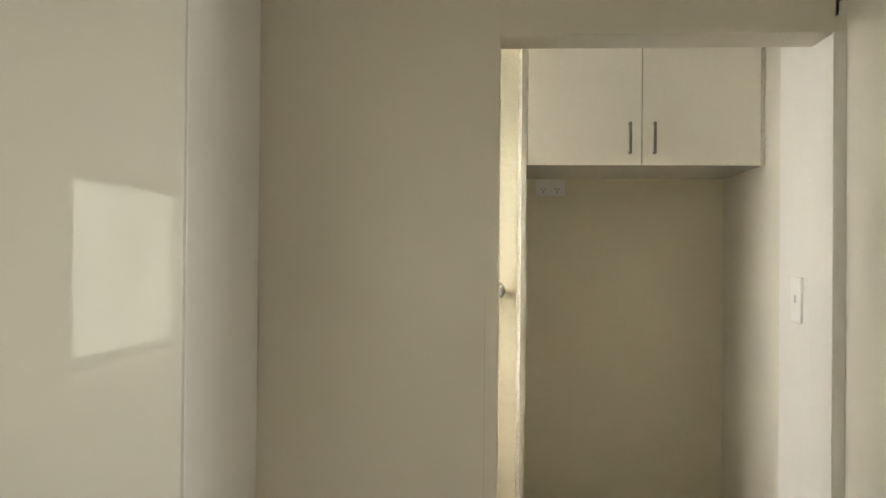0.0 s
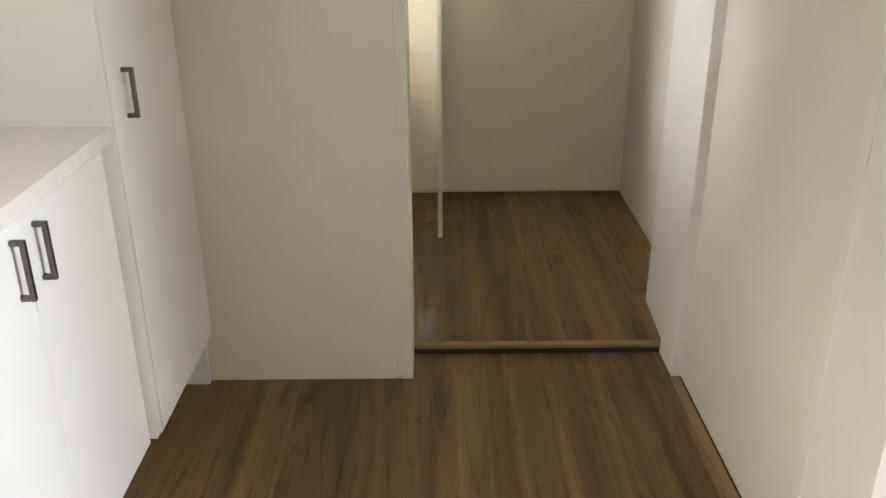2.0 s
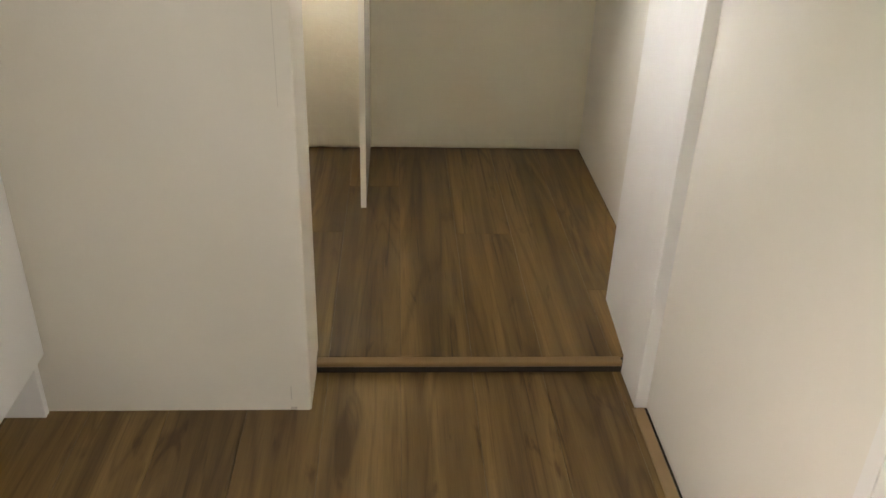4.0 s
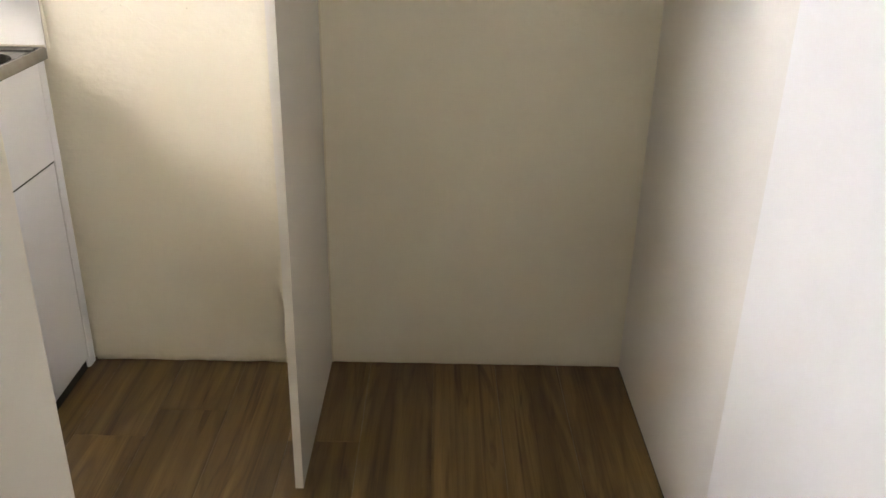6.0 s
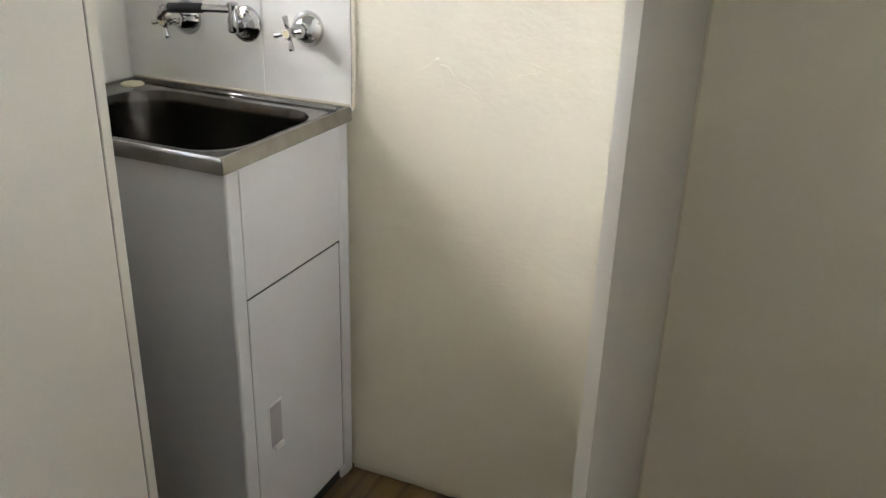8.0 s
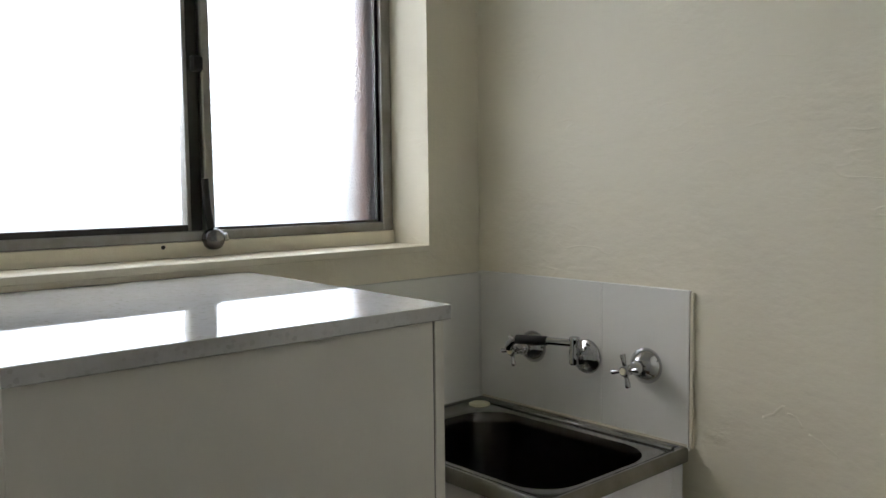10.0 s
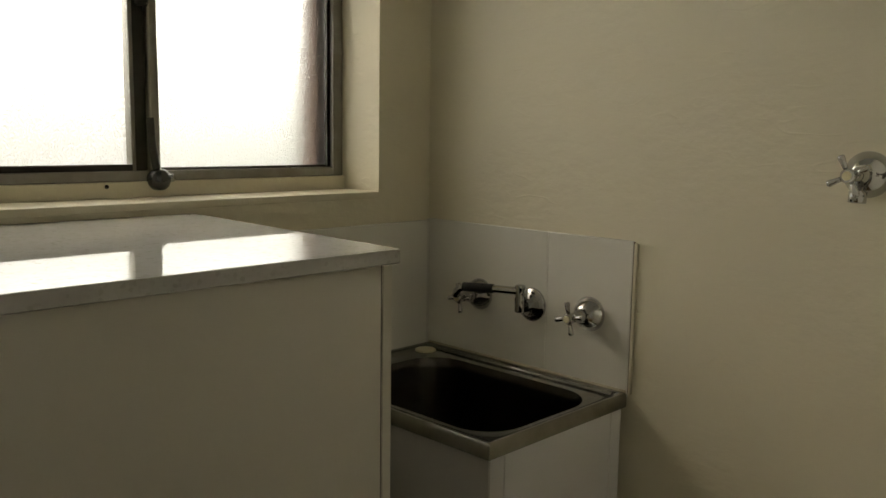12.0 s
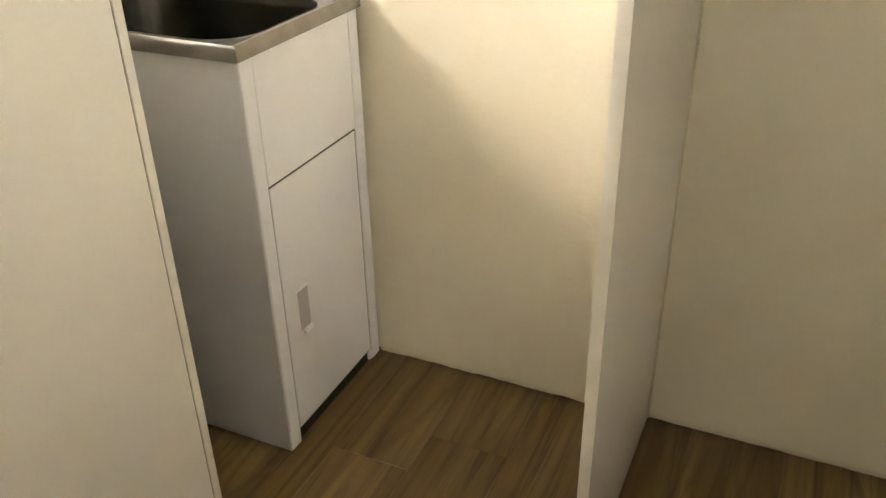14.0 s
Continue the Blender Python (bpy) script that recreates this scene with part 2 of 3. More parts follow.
mottle = ramp(nt_g, noise_node(nt_g, 1.1, 4).outputs["Fac"], [(0.35, (0.50, 0.58, 0.45)), (0.6, (0.85, 0.88, 0.86))])
nt_g.links.new(mottle.outputs[0], b_g.inputs["Emission Color"])
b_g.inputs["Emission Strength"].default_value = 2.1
GRASS = paint("grass_outside", (0.07, 0.085, 0.045), 0.95, 1.0, 2.0, 0.3)
EAVE = paint("eave_lining", (0.38, 0.31, 0.24), 0.8)


# ---- mesh helpers ----
def add_box(bm, x0, y0, z0, x1, y1, z1, bevel=0.0, seg=1):
    m = Matrix.Translation(((x0 + x1) / 2, (y0 + y1) / 2, (z0 + z1) / 2)) @ Matrix.Diagonal((abs(x1 - x0), abs(y1 - y0), abs(z1 - z0), 1))
    vs = bmesh.ops.create_cube(bm, size=1, matrix=m)["verts"]
    if bevel:
        es = list({e for v in vs for e in v.link_edges})
        bmesh.ops.bevel(bm, geom=es, offset=bevel, segments=seg, affect="EDGES", profile=0.5)
    return bm


def boxes(*specs, bevel=0.0, seg=1):
    bm = bmesh.new()
    for s in specs:
        add_box(bm, *s, bevel=bevel, seg=seg)
    return bm


def lathe(profile, origin, axis, n=28):
    """A turned piece: profile of (distance along the axis, radius)."""
    bm = bmesh.new()
    turn = Vector(axis).to_track_quat("Z", "Y").to_matrix().to_4x4()
    turn.translation = Vector(origin)
    rings = []
    for d, r in profile:
        rings.append([bm.verts.new(turn @ Vector((r * math.cos(2 * math.pi * k / n), r * math.sin(2 * math.pi * k / n), d))) for k in range(n)])
    for a, b in zip(rings, rings[1:]):
        for k in range(n):
            bm.faces.new((a[k], a[(k + 1) % n], b[(k + 1) % n], b[k]))
    for ring, flip in ((rings[0], True), (rings[-1], False)):
        bm.faces.new(ring[::-1] if flip else ring)
    for f in bm.faces:
        f.smooth = len(f.verts) == 4
    return bm


def tube(points, radius, n=14):
    """A bent pipe through the points."""
    bm = bmesh.new()
    pts = [Vector(p) for p in points]
    rings = []
    up = Vector((0.13, 0.31, 0.94)).normalized()
    for k, p in enumerate(pts):
        d = (pts[min(k + 1, len(pts) - 1)] - pts[max(k - 1, 0)]).normalized()
        side = d.cross(up).normalized()
        other = d.cross(side).normalized()
        rings.append([bm.verts.new(p + radius * (math.cos(2 * math.pi * j / n) * side + math.sin(2 * math.pi * j / n) * other)) for j in range(n)])
    for a, b in zip(rings, rings[1:]):
        for j in range(n):
            bm.faces.new((a[j], a[(j + 1) % n], b[(j + 1) % n], b[j]))
    bm.faces.new(rings[0][::-1])
    bm.faces.new(rings[-1])
    for f in bm.faces:
        f.smooth = len(f.verts) == 4
    return bm


def mesh_ob(name, bm, mat):
    bmesh.ops.recalc_face_normals(bm, faces=bm.faces)
    me = bpy.data.meshes.new(name)
    bm.to_mesh(me)
    bm.free()
    me.materials.append(mat)
    return new(name, me)


def part(name, bm, mat, parent, label=""):
    ob = mesh_ob(name, bm, mat)
    ob.parent = parent
    top = parent
    while top.parent:
        top = top.parent
    ob.matrix_parent_inverse = Matrix.Translation(-top.location) if parent is top else Matrix.Identity(4)
    return tagged(ob, label)


def thing(name, at, label, category, group="", kind=""):
    ob = new(name)
    ob.location = at
    ob.empty_display_size = 0.1
    return tagged(ob, label, category, group, kind)


def structure(name, bm, mat, label, category):
    return tagged(mesh_ob(name, bm, mat), label, category, "", "structure")


# ---- the large structure ----
CEIL = 2.42
LX, RX, BACK = -1.113, 0.892, 1.372        # laundry: window wall, nook wall, tap wall
DOOR_R, HEAD, FACE, INNER = 0.739, 1.945, -0.134, 0.066
KR, KF, REAR = 0.766, -0.03, -4.2           # kitchen: side wall, floor level, rear wall

def pier():
    """The doorway's pier: its face opens a little towards the laundry."""
    bm = bmesh.new()
    plan = ((DOOR_R, FACE), (RX + 0.15, FACE), (RX + 0.15, 0.29), (DOOR_R + 0.021, 0.29))
    low, high = ([bm.verts.new((x, y, z)) for x, y in plan] for z in (-0.2, CEIL))
    for k in range(4):
        bm.faces.new((low[k], low[(k + 1) % 4], high[(k + 1) % 4], high[k]))
    bm.faces.new(low[::-1])
    bm.faces.new(high)
    bmesh.ops.bevel(bm, geom=[e for e in bm.edges if abs(e.verts[0].co.z - e.verts[1].co.z) > 1], offset=0.003, segments=2, affect="EDGES", profile=0.5)
    return bm


structure("wall_back", boxes((LX - 0.3, BACK, -0.2, RX + 0.3, BACK + 0.2, CEIL)), CREAM_PAINT, "cream painted uneven plaster wall behind the taps", "wall")
structure("wall_nook", boxes((RX, 0.29, -0.2, RX + 0.15, BACK, CEIL)), KITCHEN_PAINT, "pale cream painted side wall of the nook", "wall")
structure("wall_doorway_pier", pier(), TRIM_PAINT, "off-white painted doorway pier with sharp corner", "wall")
structure("wall_stub", boxes((LX, FACE, -0.2, 0, INNER, CEIL), bevel=0.003, seg=2), KITCHEN_PAINT, "off-white painted wall beside the doorway", "wall")
structure("wall_lintel", boxes((0, FACE, HEAD, DOOR_R + 0.01, 0.0, CEIL)), KITCHEN_PAINT, "painted plaster lintel over the doorway", "wall")

# window wall with two openings, brick outside
WY0, WY1, WZ0, WZ1 = 0.235, 1.217, 1.214, 2.10
KY0, KY1, KZ0, KZ1 = -3.04, -1.30, 1.08, 1.72
XO = LX - 0.165


def pierced(x0, x1, shrink):
    ws = []
    a0, a1, b0, b1 = WY0 + shrink, WY1 - shrink, KY0 + shrink, KY1 - shrink
    for y0, y1 in ((REAR, b0), (b1, a0), (a1, BACK)):
        ws.append((x0, y0, -0.2, x1, y1, CEIL))
    for y0, y1, z0, z1 in ((a0, a1, WZ0 + shrink * 0.4, WZ1 - shrink), (b0, b1, KZ0 + shrink * 0.4, KZ1 - shrink)):
        ws += [(x0, y0, -0.2, x1, y1, z0), (x0, y0, z1, x1, y1, CEIL)]
    return boxes(*ws)


structure("wall_window", pierced(XO, LX, 0.0), CREAM_PAINT, "cream plaster wall with window openings", "wall")
structure("wall_outer_brick", pierced(XO - 0.07, XO - 0.002, 0.047), BRICK, "brown brick outer leaf of the window wall", "wall")
structure("eave", boxes((XO - 0.45, REAR, 2.30, XO - 0.07, BACK + 0.2, 2.36)), EAVE, "brown lined eave outside the window", "eave")

# kitchen side wall with an opening to the carpeted room, and the shell behind
structure("wall_kitchen_side", boxes((KR, -1.125, -0.2, RX, FACE, CEIL)), KITCHEN_PAINT, "off-white painted side wall beside an opening", "wall")
structure("wall_kitchen_side_rear", boxes((KR, REAR, -0.2, RX, -2.95, CEIL)), KITCHEN_PAINT, "off-white painted side wall beside an opening", "wall")
structure("wall_opening_lintel", boxes((KR, -2.95, 2.05, RX, -1.125, CEIL)), KITCHEN_PAINT, "painted lintel over the wide opening", "wall")
structure("wall_rear", boxes((LX - 0.3, REAR - 0.15, -0.2, 4.6, REAR, CEIL)), KITCHEN_PAINT, "plain painted wall closing the room", "wall")
structure("wall_living_far", boxes((RX + 0.15, 0.265, -0.2, 4.6, 0.4, CEIL)), KITCHEN_PAINT, "plain painted wall closing the room", "wall")
structure("wall_living_window", boxes((4.4, REAR, -0.2, 4.6, -3.4, CEIL), (4.4, -1.2, -0.2, 4.6, 0.265, CEIL), (4.4, -3.4, -0.2, 4.6, -1.2, 0.75), (4.4, -3.4, 2.25, 4.6, -1.2, CEIL)), KITCHEN_PAINT, "plain painted wall with a window opening", "wall")
structure("ceiling", boxes((LX - 0.3, REAR - 0.15, CEIL, 4.6, BACK + 0.2, CEIL + 0.15)), CEILING_PAINT, "plain white painted ceiling", "ceiling")
structure("ground", boxes((-400, -400, -0.7, 400, 400, -0.45)), GRASS, "rough grass outside the window", "ground")
structure("carpet_floor", boxes((KR + 0.03, REAR, -0.2, 4.4, 0.27, -0.025)), CARPET, "grey short pile carpet", "floor")

# trim round the doorway, opening's edge strip
structure("trim_doorway", boxes((-0.031, FACE - 0.0012, KF, -0.0045, FACE, HEAD + 0.036), (-0.0045, FACE - 0.0012, HEAD + 0.001, KR, FACE, HEAD + 0.036)), KITCHEN_PAINT, "flush painted corner strip round the doorway", "trim")
structure("trim_opening", boxes((KR - 0.004, -1.127, KF, KR - 0.0005, -0.884, 2.1), bevel=0.0012), TRIM_PAINT, "flat painted casing at the opening's edge", "trim")
structure("trim_opening_bead", boxes((KR - 0.007, -0.914, KF, KR - 0.004, -0.886, 2.1), (KR - 0.006, -1.131, KF, RX, -1.127, 2.1)), TRIM_PAINT, "narrow painted bead along the casing", "trim")


strip = structure("trim_floor_edge", boxes((KR - 0.034, -1.125, KF, KR - 0.0065, FACE - 0.004, KF + 0.004), bevel=0.0015), EDGE_WOOD, "thin wooden cover strip along the side wall", "trim")
part("floor_gap", boxes((KR - 0.0063, -1.125, KF, KR - 0.0003, FACE - 0.004, KF + 0.0015)), DARK, strip)
structure("trim_jamb", boxes((DOOR_R - 0.0015, FACE + 0.0005, KF, DOOR_R + 0.004, 0.0, HEAD - 0.001), bevel=0.001), TRIM_PAINT, "flush painted jamb lining of the doorway", "trim")


# ---- window units ----
def window_unit(name, y0, y1, z0, z1, x, glass, label, detailed):
    w = thing(name, (x, (y0 + y1) / 2, z0), label, "window", kind="structure")
    t, d = 0.028, 0.022
    mid = (y0 + y1) / 2 + 0.020
    part("window_frame", boxes((x - d, y0, z0, x + d, y0 + t, z1), (x - d, y1 - t, z0, x + d, y1, z1), (x - d, y0 + t, z0, x + d, y1 - t, z0 + t * 0.7), (x - d, y0 + t, z1 - t, x + d, y1 - t, z1), bevel=0.0015), ALUMINIUM, w, "dull aluminium window frame")
    s = part("sash", boxes((x - 0.016, mid - 0.030, z0 + t * 0.7, x + 0.014, mid - 0.022, z1 - t), bevel=0.0015), ALUMINIUM, w)
    part("sash", boxes((x - 0.016, mid - 0.022, z0 + t * 0.7, x + 0.012, mid + 0.002, z1 - t), bevel=0.0015), DARK_ALU, w, "dark anodised sash stile")
    part("sash", boxes((x - 0.010, mid + 0.002, z0 + t * 0.7, x + 0.026, mid + 0.022, z1 - t), bevel=0.003), ALUMINIUM, w)
    part("sash", boxes((x - 0.012, y0 + t, z0 + t * 0.7, x + 0.014, mid - 0.030, z0 + t * 0.7 + 0.012), (x - 0.012, y0 + t, z1 - t - 0.012, x + 0.014, mid - 0.030, z1 - t)), DARK_ALU, w, "dark bottom and top rail")
    part("gasket", boxes((x - 0.006, y1 - t - 0.008, z0 + t * 0.7, x + 0.010, y1 - t, z1 - t), (x - 0.006, mid + 0.022, z0 + t * 0.7, x + 0.008, y1 - t - 0.008, z0 + t * 0.7 + 0.005)), DARK_ALU, w, "black glazing gasket")
    for a, b in ((y0 + t, mid - 0.035), (mid + 0.018, y1 - t)):
        p = part("pane", boxes((x - 0.003, a, z0 + 0.02, x + 0.001, b, z1 - t)), glass, w)
        p.visible_shadow = False
    if detailed:
        part("catch", boxes((x + 0.012, mid - 0.018, z0 + 0.325, x + 0.03, mid + 0.006, z0 + 0.355), bevel=0.004), BLACK_RUBBER, w, "small black sash catch")
        wm = mid - 0.006
        c = part("chain_winder", lathe([(0, 0.017), (0.004, 0.021), (0.02, 0.021), (0.028, 0.014), (0.03, 0.004)], (x + 0.02, wm + 0.018, z0 + 0.002), (1, 0.1, 0.1)), LOCK_METAL, w, "round dark metal window lock")
        part("lever", tube([(x + 0.030, wm + 0.018, z0 + 0.012), (x + 0.031, wm + 0.013, z0 + 0.035), (x + 0.030, wm + 0.008, z0 + 0.070), (x + 0.029, wm + 0.006, z0 + 0.120)], 0.0075), DARK_ALU, c)
        part("lock_barrel", lathe([(0, 0.008), (0.012, 0.008), (0.014, 0.005)], (x + 0.032, wm + 0.037, z0 + 0.004), (0.6, 0.7, 0.2), 14), CHROME, c, "chrome key barrel")
    return w


window_unit("window_1", 0.237, WY1 - 0.001, WZ0 + 0.032, WZ1 - 0.004, LX - 0.147, FROST, "sliding aluminium window with textured obscure glass", True)
window_unit("window_2", KY0 + 0.03, KY1 - 0.03, KZ0 + 0.03, KZ1 - 0.03, LX - 0.055, GLASS, "sliding aluminium kitchen window with clear glass", False)


sill = structure("window_sill", boxes((LX - 0.16, WY0 + 0.001, WZ0 - 0.012, LX + 0.003, WY1 - 0.0005, WZ0 + 0.002), (LX - 0.16, WY0 + 0.001, WZ0 + 0.002, LX - 0.119, WY1 - 0.001, WZ0 + 0.0315), bevel=0.001), CREAM_PAINT, "cream painted timber window sill", "sill")
part("screw_hole", lathe([(0, 0.004), (0.0012, 0.004)], (LX - 0.119, 0.659, WZ0 + 0.024), (1, 0, 0), 12), DARK, sill)

structure("backdrop_kitchen", boxes((-7.1, -45, -0.45, -7.0, -1.4, 3.2)), KITCHEN_GLOW, "mottled glowing backdrop added beyond the kitchen window", "backdrop")
structure("backdrop", boxes((-2.72, -1.3, -0.45, -2.70, 7, 2.45)), DISTANCE, "pale glowing backdrop for the daylight beyond the window", "backdrop")


# ---- handles ----
def d_handle(parent, x, y, z0, z1, facing):
    """A square-section D handle. facing: 'x' stands off towards +x, 'y' towards -y."""
    s, out = 0.0045, 0.024
    h = part("handle", bmesh.new(), PEWTER, parent, "dark pewter D handle")
    bm = bmesh.new()
    if facing == "x":
        add_box(bm, x + out - 2 * s, y - s, z0, x + out, y + s, z1, bevel=0.001)
        for z in (z0, z1 - 2 * s):
            add_box(bm, x, y - s, z, x + out - 2 * s, y + s, z + 2 * s, bevel=0.001)
    else:
        add_box(bm, x - s, y - out, z0, x + s, y - out + 2 * s, z1, bevel=0.001)
        for z in (z0, z1 - 2 * s):
            add_box(bm, x - s, y - out + 2 * s, z, x + s, y, z + 2 * s, bevel=0.001)
    bm.to_mesh(h.data)
    bm.free()
    return h


# ---- kitchen ----
TALL_X, TALL_Y = -0.555, -0.607
BASE_X, KTOP = -0.583, 0.840

tall = thing("tall_cabinet", (-0.86, -0.39, KF), "tall white pantry cabinet with one dark handle", "cabinet")
part("side_panel", boxes((LX + 0.003, TALL_Y, 0.128, TALL_X - 0.0008, TALL_Y + 0.016, 2.35), bevel=0.0008), GLOSS_LAM, tall, "high gloss white side panel above the benchtop")
part("side_panel", boxes((LX + 0.003, -0.157, KF, TALL_X - 0.019, -0.1385, 2.35), bevel=0.0008), WHITE_LAM, tall)
part("carcass", boxes((LX + 0.003, TALL_Y + 0.017, 0.10, TALL_X - 0.02, -0.158, 2.35)), WHITE_LAM, tall)
part("kickboard", boxes((-0.72, TALL_Y + 0.002, KF, -0.705, -0.158, 0.099)), WHITE_LAM, tall)
tall_door = part("door", boxes((TALL_X - 0.018, TALL_Y + 0.0175, 0.128, TALL_X, -0.139, 2.35), bevel=0.0012), WHITE_LAM, tall)
d_handle(tall_door, TALL_X, TALL_Y + 0.088, 0.834, 0.936, "x")

Y_SPLITS = [-0.611, -0.972, -1.39, -1.79, -2.19, -2.6]
for y1, y0 in zip(Y_SPLITS, Y_SPLITS[1:]):
    unit = thing("base_cabinet", (-0.86, (y0 + y1) / 2, KF), "white satin kitchen base cabinet with dark handle", "cabinet", "kitchen base cabinets")
    part("carcass", boxes((LX + 0.003, y0 + 0.001, 0.10, BASE_X - 0.019, y1 - 0.001, KTOP - 0.032)), WHITE_LAM, unit)
    part("kickboard", boxes((-0.72, y0 + 0.001, KF, -0.705, y1 - 0.001, 0.099)), WHITE_LAM, unit)
    dr = part("door", boxes((BASE_X - 0.018, y0 + 0.0013, 0.105, BASE_X, y1 - 0.0013, KTOP - 0.034), bevel=0.0012), WHITE_LAM, unit)
    first = Y_SPLITS.index(y1) % 2 == 0
    d_handle(dr, BASE_X, y0 + 0.040 if first else y1 - 0.040, 0.668, 0.771, "x")

top = tagged(mesh_ob("kitchen_benchtop", boxes((LX + 0.003, -2.6, KTOP - 0.03, -0.557, TALL_Y - 0.001, KTOP), bevel=0.002, seg=2), STONE), "speckled white stone benchtop on the base cabinets", "benchtop")

plug = thing("tap_fitting", (-0.70, -0.90, KTOP), "small dark metal fitting lying on the benchtop", "fitting")
part("barrel", lathe([(0, 0.014), (0.004, 0.017), (0.03, 0.017), (0.034, 0.015), (0.038, 0.017), (0.062, 0.017), (0.066, 0.013)], (-0.750, -0.920, KTOP + 0.0175), (0.97, 0.22, 0), 20), PEWTER, plug)
part("tip", lathe([(0, 0.006), (0.018, 0.006), (0.02, 0.003)], (-0.686, -0.9055, KTOP + 0.0175), (0.97, 0.22, 0), 14), STEEL, plug)

# marks on the wall by the doorway
cracks = thing("paint_crack", (-0.034, FACE, 0.68), "fine hairline crack in painted wall corner strip", "crack", kind="structure")
part("crack", boxes((-0.0319, FACE - 0.0004, 0.68, -0.0309, FACE, 1.34)), CRACK, cracks)
part("crack", boxes((-0.0435, FACE - 0.0006, 0.0, -0.042, FACE, 0.035)), CRACK, cracks)
part("nail_hole", lathe([(0, 0.0017), (0.0012, 0.0017)], (-0.0004, FACE + 0.016, 1.010), (1, 0, 0), 12), PEWTER, cracks)
part("chip", boxes((-0.045, FACE - 0.0007, KF + 0.002, -0.006, FACE, KF + 0.008)), CRACK, cracks)

# light switch on the pier
sw = thing("light_switch", (DOOR_R, 0.115, 1.29), "white plastic light switch plate on painted wall", "light switch")
SWX = DOOR_R + 0.0122
part("plate", boxes((SWX - 0.008, 0.080, 1.279, SWX, 0.152, 1.394), bevel=0.003, seg=2), WHITE_PLASTIC, sw)
part("rocker", boxes((SWX - 0.013, 0.109, 1.329, SWX - 0.008, 0.123, 1.349), bevel=0.001), WHITE_PLASTIC, sw)

# ---- laundry: nook ----
PX0, PX1, PY = 0.0755, 0.0925, 0.842
panel = thing("partition_panel", (0.08, 1.1, 0), "tall white laminate divider panel standing on the floor", "panel")
part("board", boxes((PX0, PY + 0.0012, 0, PX1, BACK - 0.003, 2.36)), CREAM_LAM, panel)
part("edging", boxes((PX0 - 0.0003, PY, 0, PX1 + 0.0003, PY + 0.0012, 2.36)), EDGE_LAM, panel)
part("sealant", boxes((PX1, BACK - 0.006, 0.0, PX1 + 0.004, BACK - 0.0005, 1.75)), GROUT, panel)

OZ = 1.752
over = thing("overhead_cabinet", (0.47, 1.1, OZ), "white two door overhead cabinet with dark handles", "cabinet")
part("carcass", boxes((PX1 + 0.001, PY + 0.021, OZ + 0.002, RX - 0.001, BACK - 0.004, 2.36)), CREAM_LAM, over)
for x0, x1, hx in ((PX1 + 0.003, 0.4805, 0.441), (0.4835, RX - 0.014, 0.523)):
    dr = part("door", boxes((x0, PY + 0.001, OZ, x1, PY + 0.019, 2.36), bevel=0.0012), CREAM_LAM, over)
    d_handle(dr, hx, PY + 0.001, 1.790, 1.897, "y")
part("filler_strip", boxes((RX - 0.010, PY + 0.004, OZ, RX - 0.001, PY + 0.02, 2.36)), EDGE_LAM, over)

gpo = thing("power_outlet", (0.206, BACK, 1.684), "white double power outlet on the wall", "power outlet")
part("plate", boxes((0.148, BACK - 0.011, 1.682, 0.265, BACK - 0.001, 1.750), bevel=0.003, seg=2), WHITE_PLASTIC, gpo)
for cx in (0.179, 0.234):
    part("switch", boxes((cx - 0.005, BACK - 0.015, 1.731, cx + 0.005, BACK - 0.011, 1.743), bevel=0.001), WHITE_PLASTIC, gpo)
    for dx, dz in ((-0.007, 0.0), (0.007, 0.0), (0.0, -0.012)):
        part("slot", boxes((cx + dx - 0.0012, BACK - 0.0116, 1.707 + dz, cx + dx + 0.0012, BACK - 0.0109, 1.715 + dz)), DARK, gpo)

# ---- laundry: tall bench beside the window ----
BX, BEND, BTOP = -0.587, 0.784, 1.183


def unlevel(bm):
    """The bench climbs a little towards the window wall, and its end is not quite square."""
    for v in bm.verts:
        if v.co.z > 1.0:
            back = BX + 0.008 - v.co.x
            v.co.z += 0.018 * back
            if v.co.y > 0.5:
                v.co.y -= 0.033 * back
    return bm


bench = thing("bench_cabinet", (-0.85, 0.42, 0), "tall white cabinet with plain front below the window", "cabinet")
part("end_panel", unlevel(boxes((LX + 0.003, BEND - 0.017, 0, BX, BEND, BTOP - 0.0215), bevel=0.0008)), CREAM_LAM, bench)
part("front_panel", unlevel(boxes((BX - 0.019, INNER + 0.002, 0.0, BX - 0.001, BEND - 0.0189, BTOP - 0.023), bevel=0.001)), CREAM_LAM, bench)
part("carcass", unlevel(boxes((LX + 0.003, INNER + 0.002, 0.0, BX - 0.021, BEND - 0.019, BTOP - 0.024))), CREAM_LAM, bench)
part("seam", unlevel(boxes((BX - 0.018, BEND - 0.0188, 0.001, BX - 0.0025, BEND - 0.0171, BTOP - 0.0235))), DARK, bench, "thin dark seam")
# Shadow line under the benchtop, made as a dark strip.
part("shadow_strip", unlevel(boxes((BX - 0.018, INNER + 0.004, BTOP - 0.0229, BX - 0.0015, BEND - 0.001, BTOP - 0.0211))), DARK, bench, "thin dark strip for the shadow below the benchtop")
tagged(mesh_ob("laundry_benchtop", unlevel(boxes((LX + 0.002, INNER + 0.002, BTOP - 0.021, BX + 0.016, BEND + 0.0005, BTOP), bevel=0.0018, seg=2)), GREY_STONE), "polished speckled pale grey stone benchtop below the window", "benchtop")

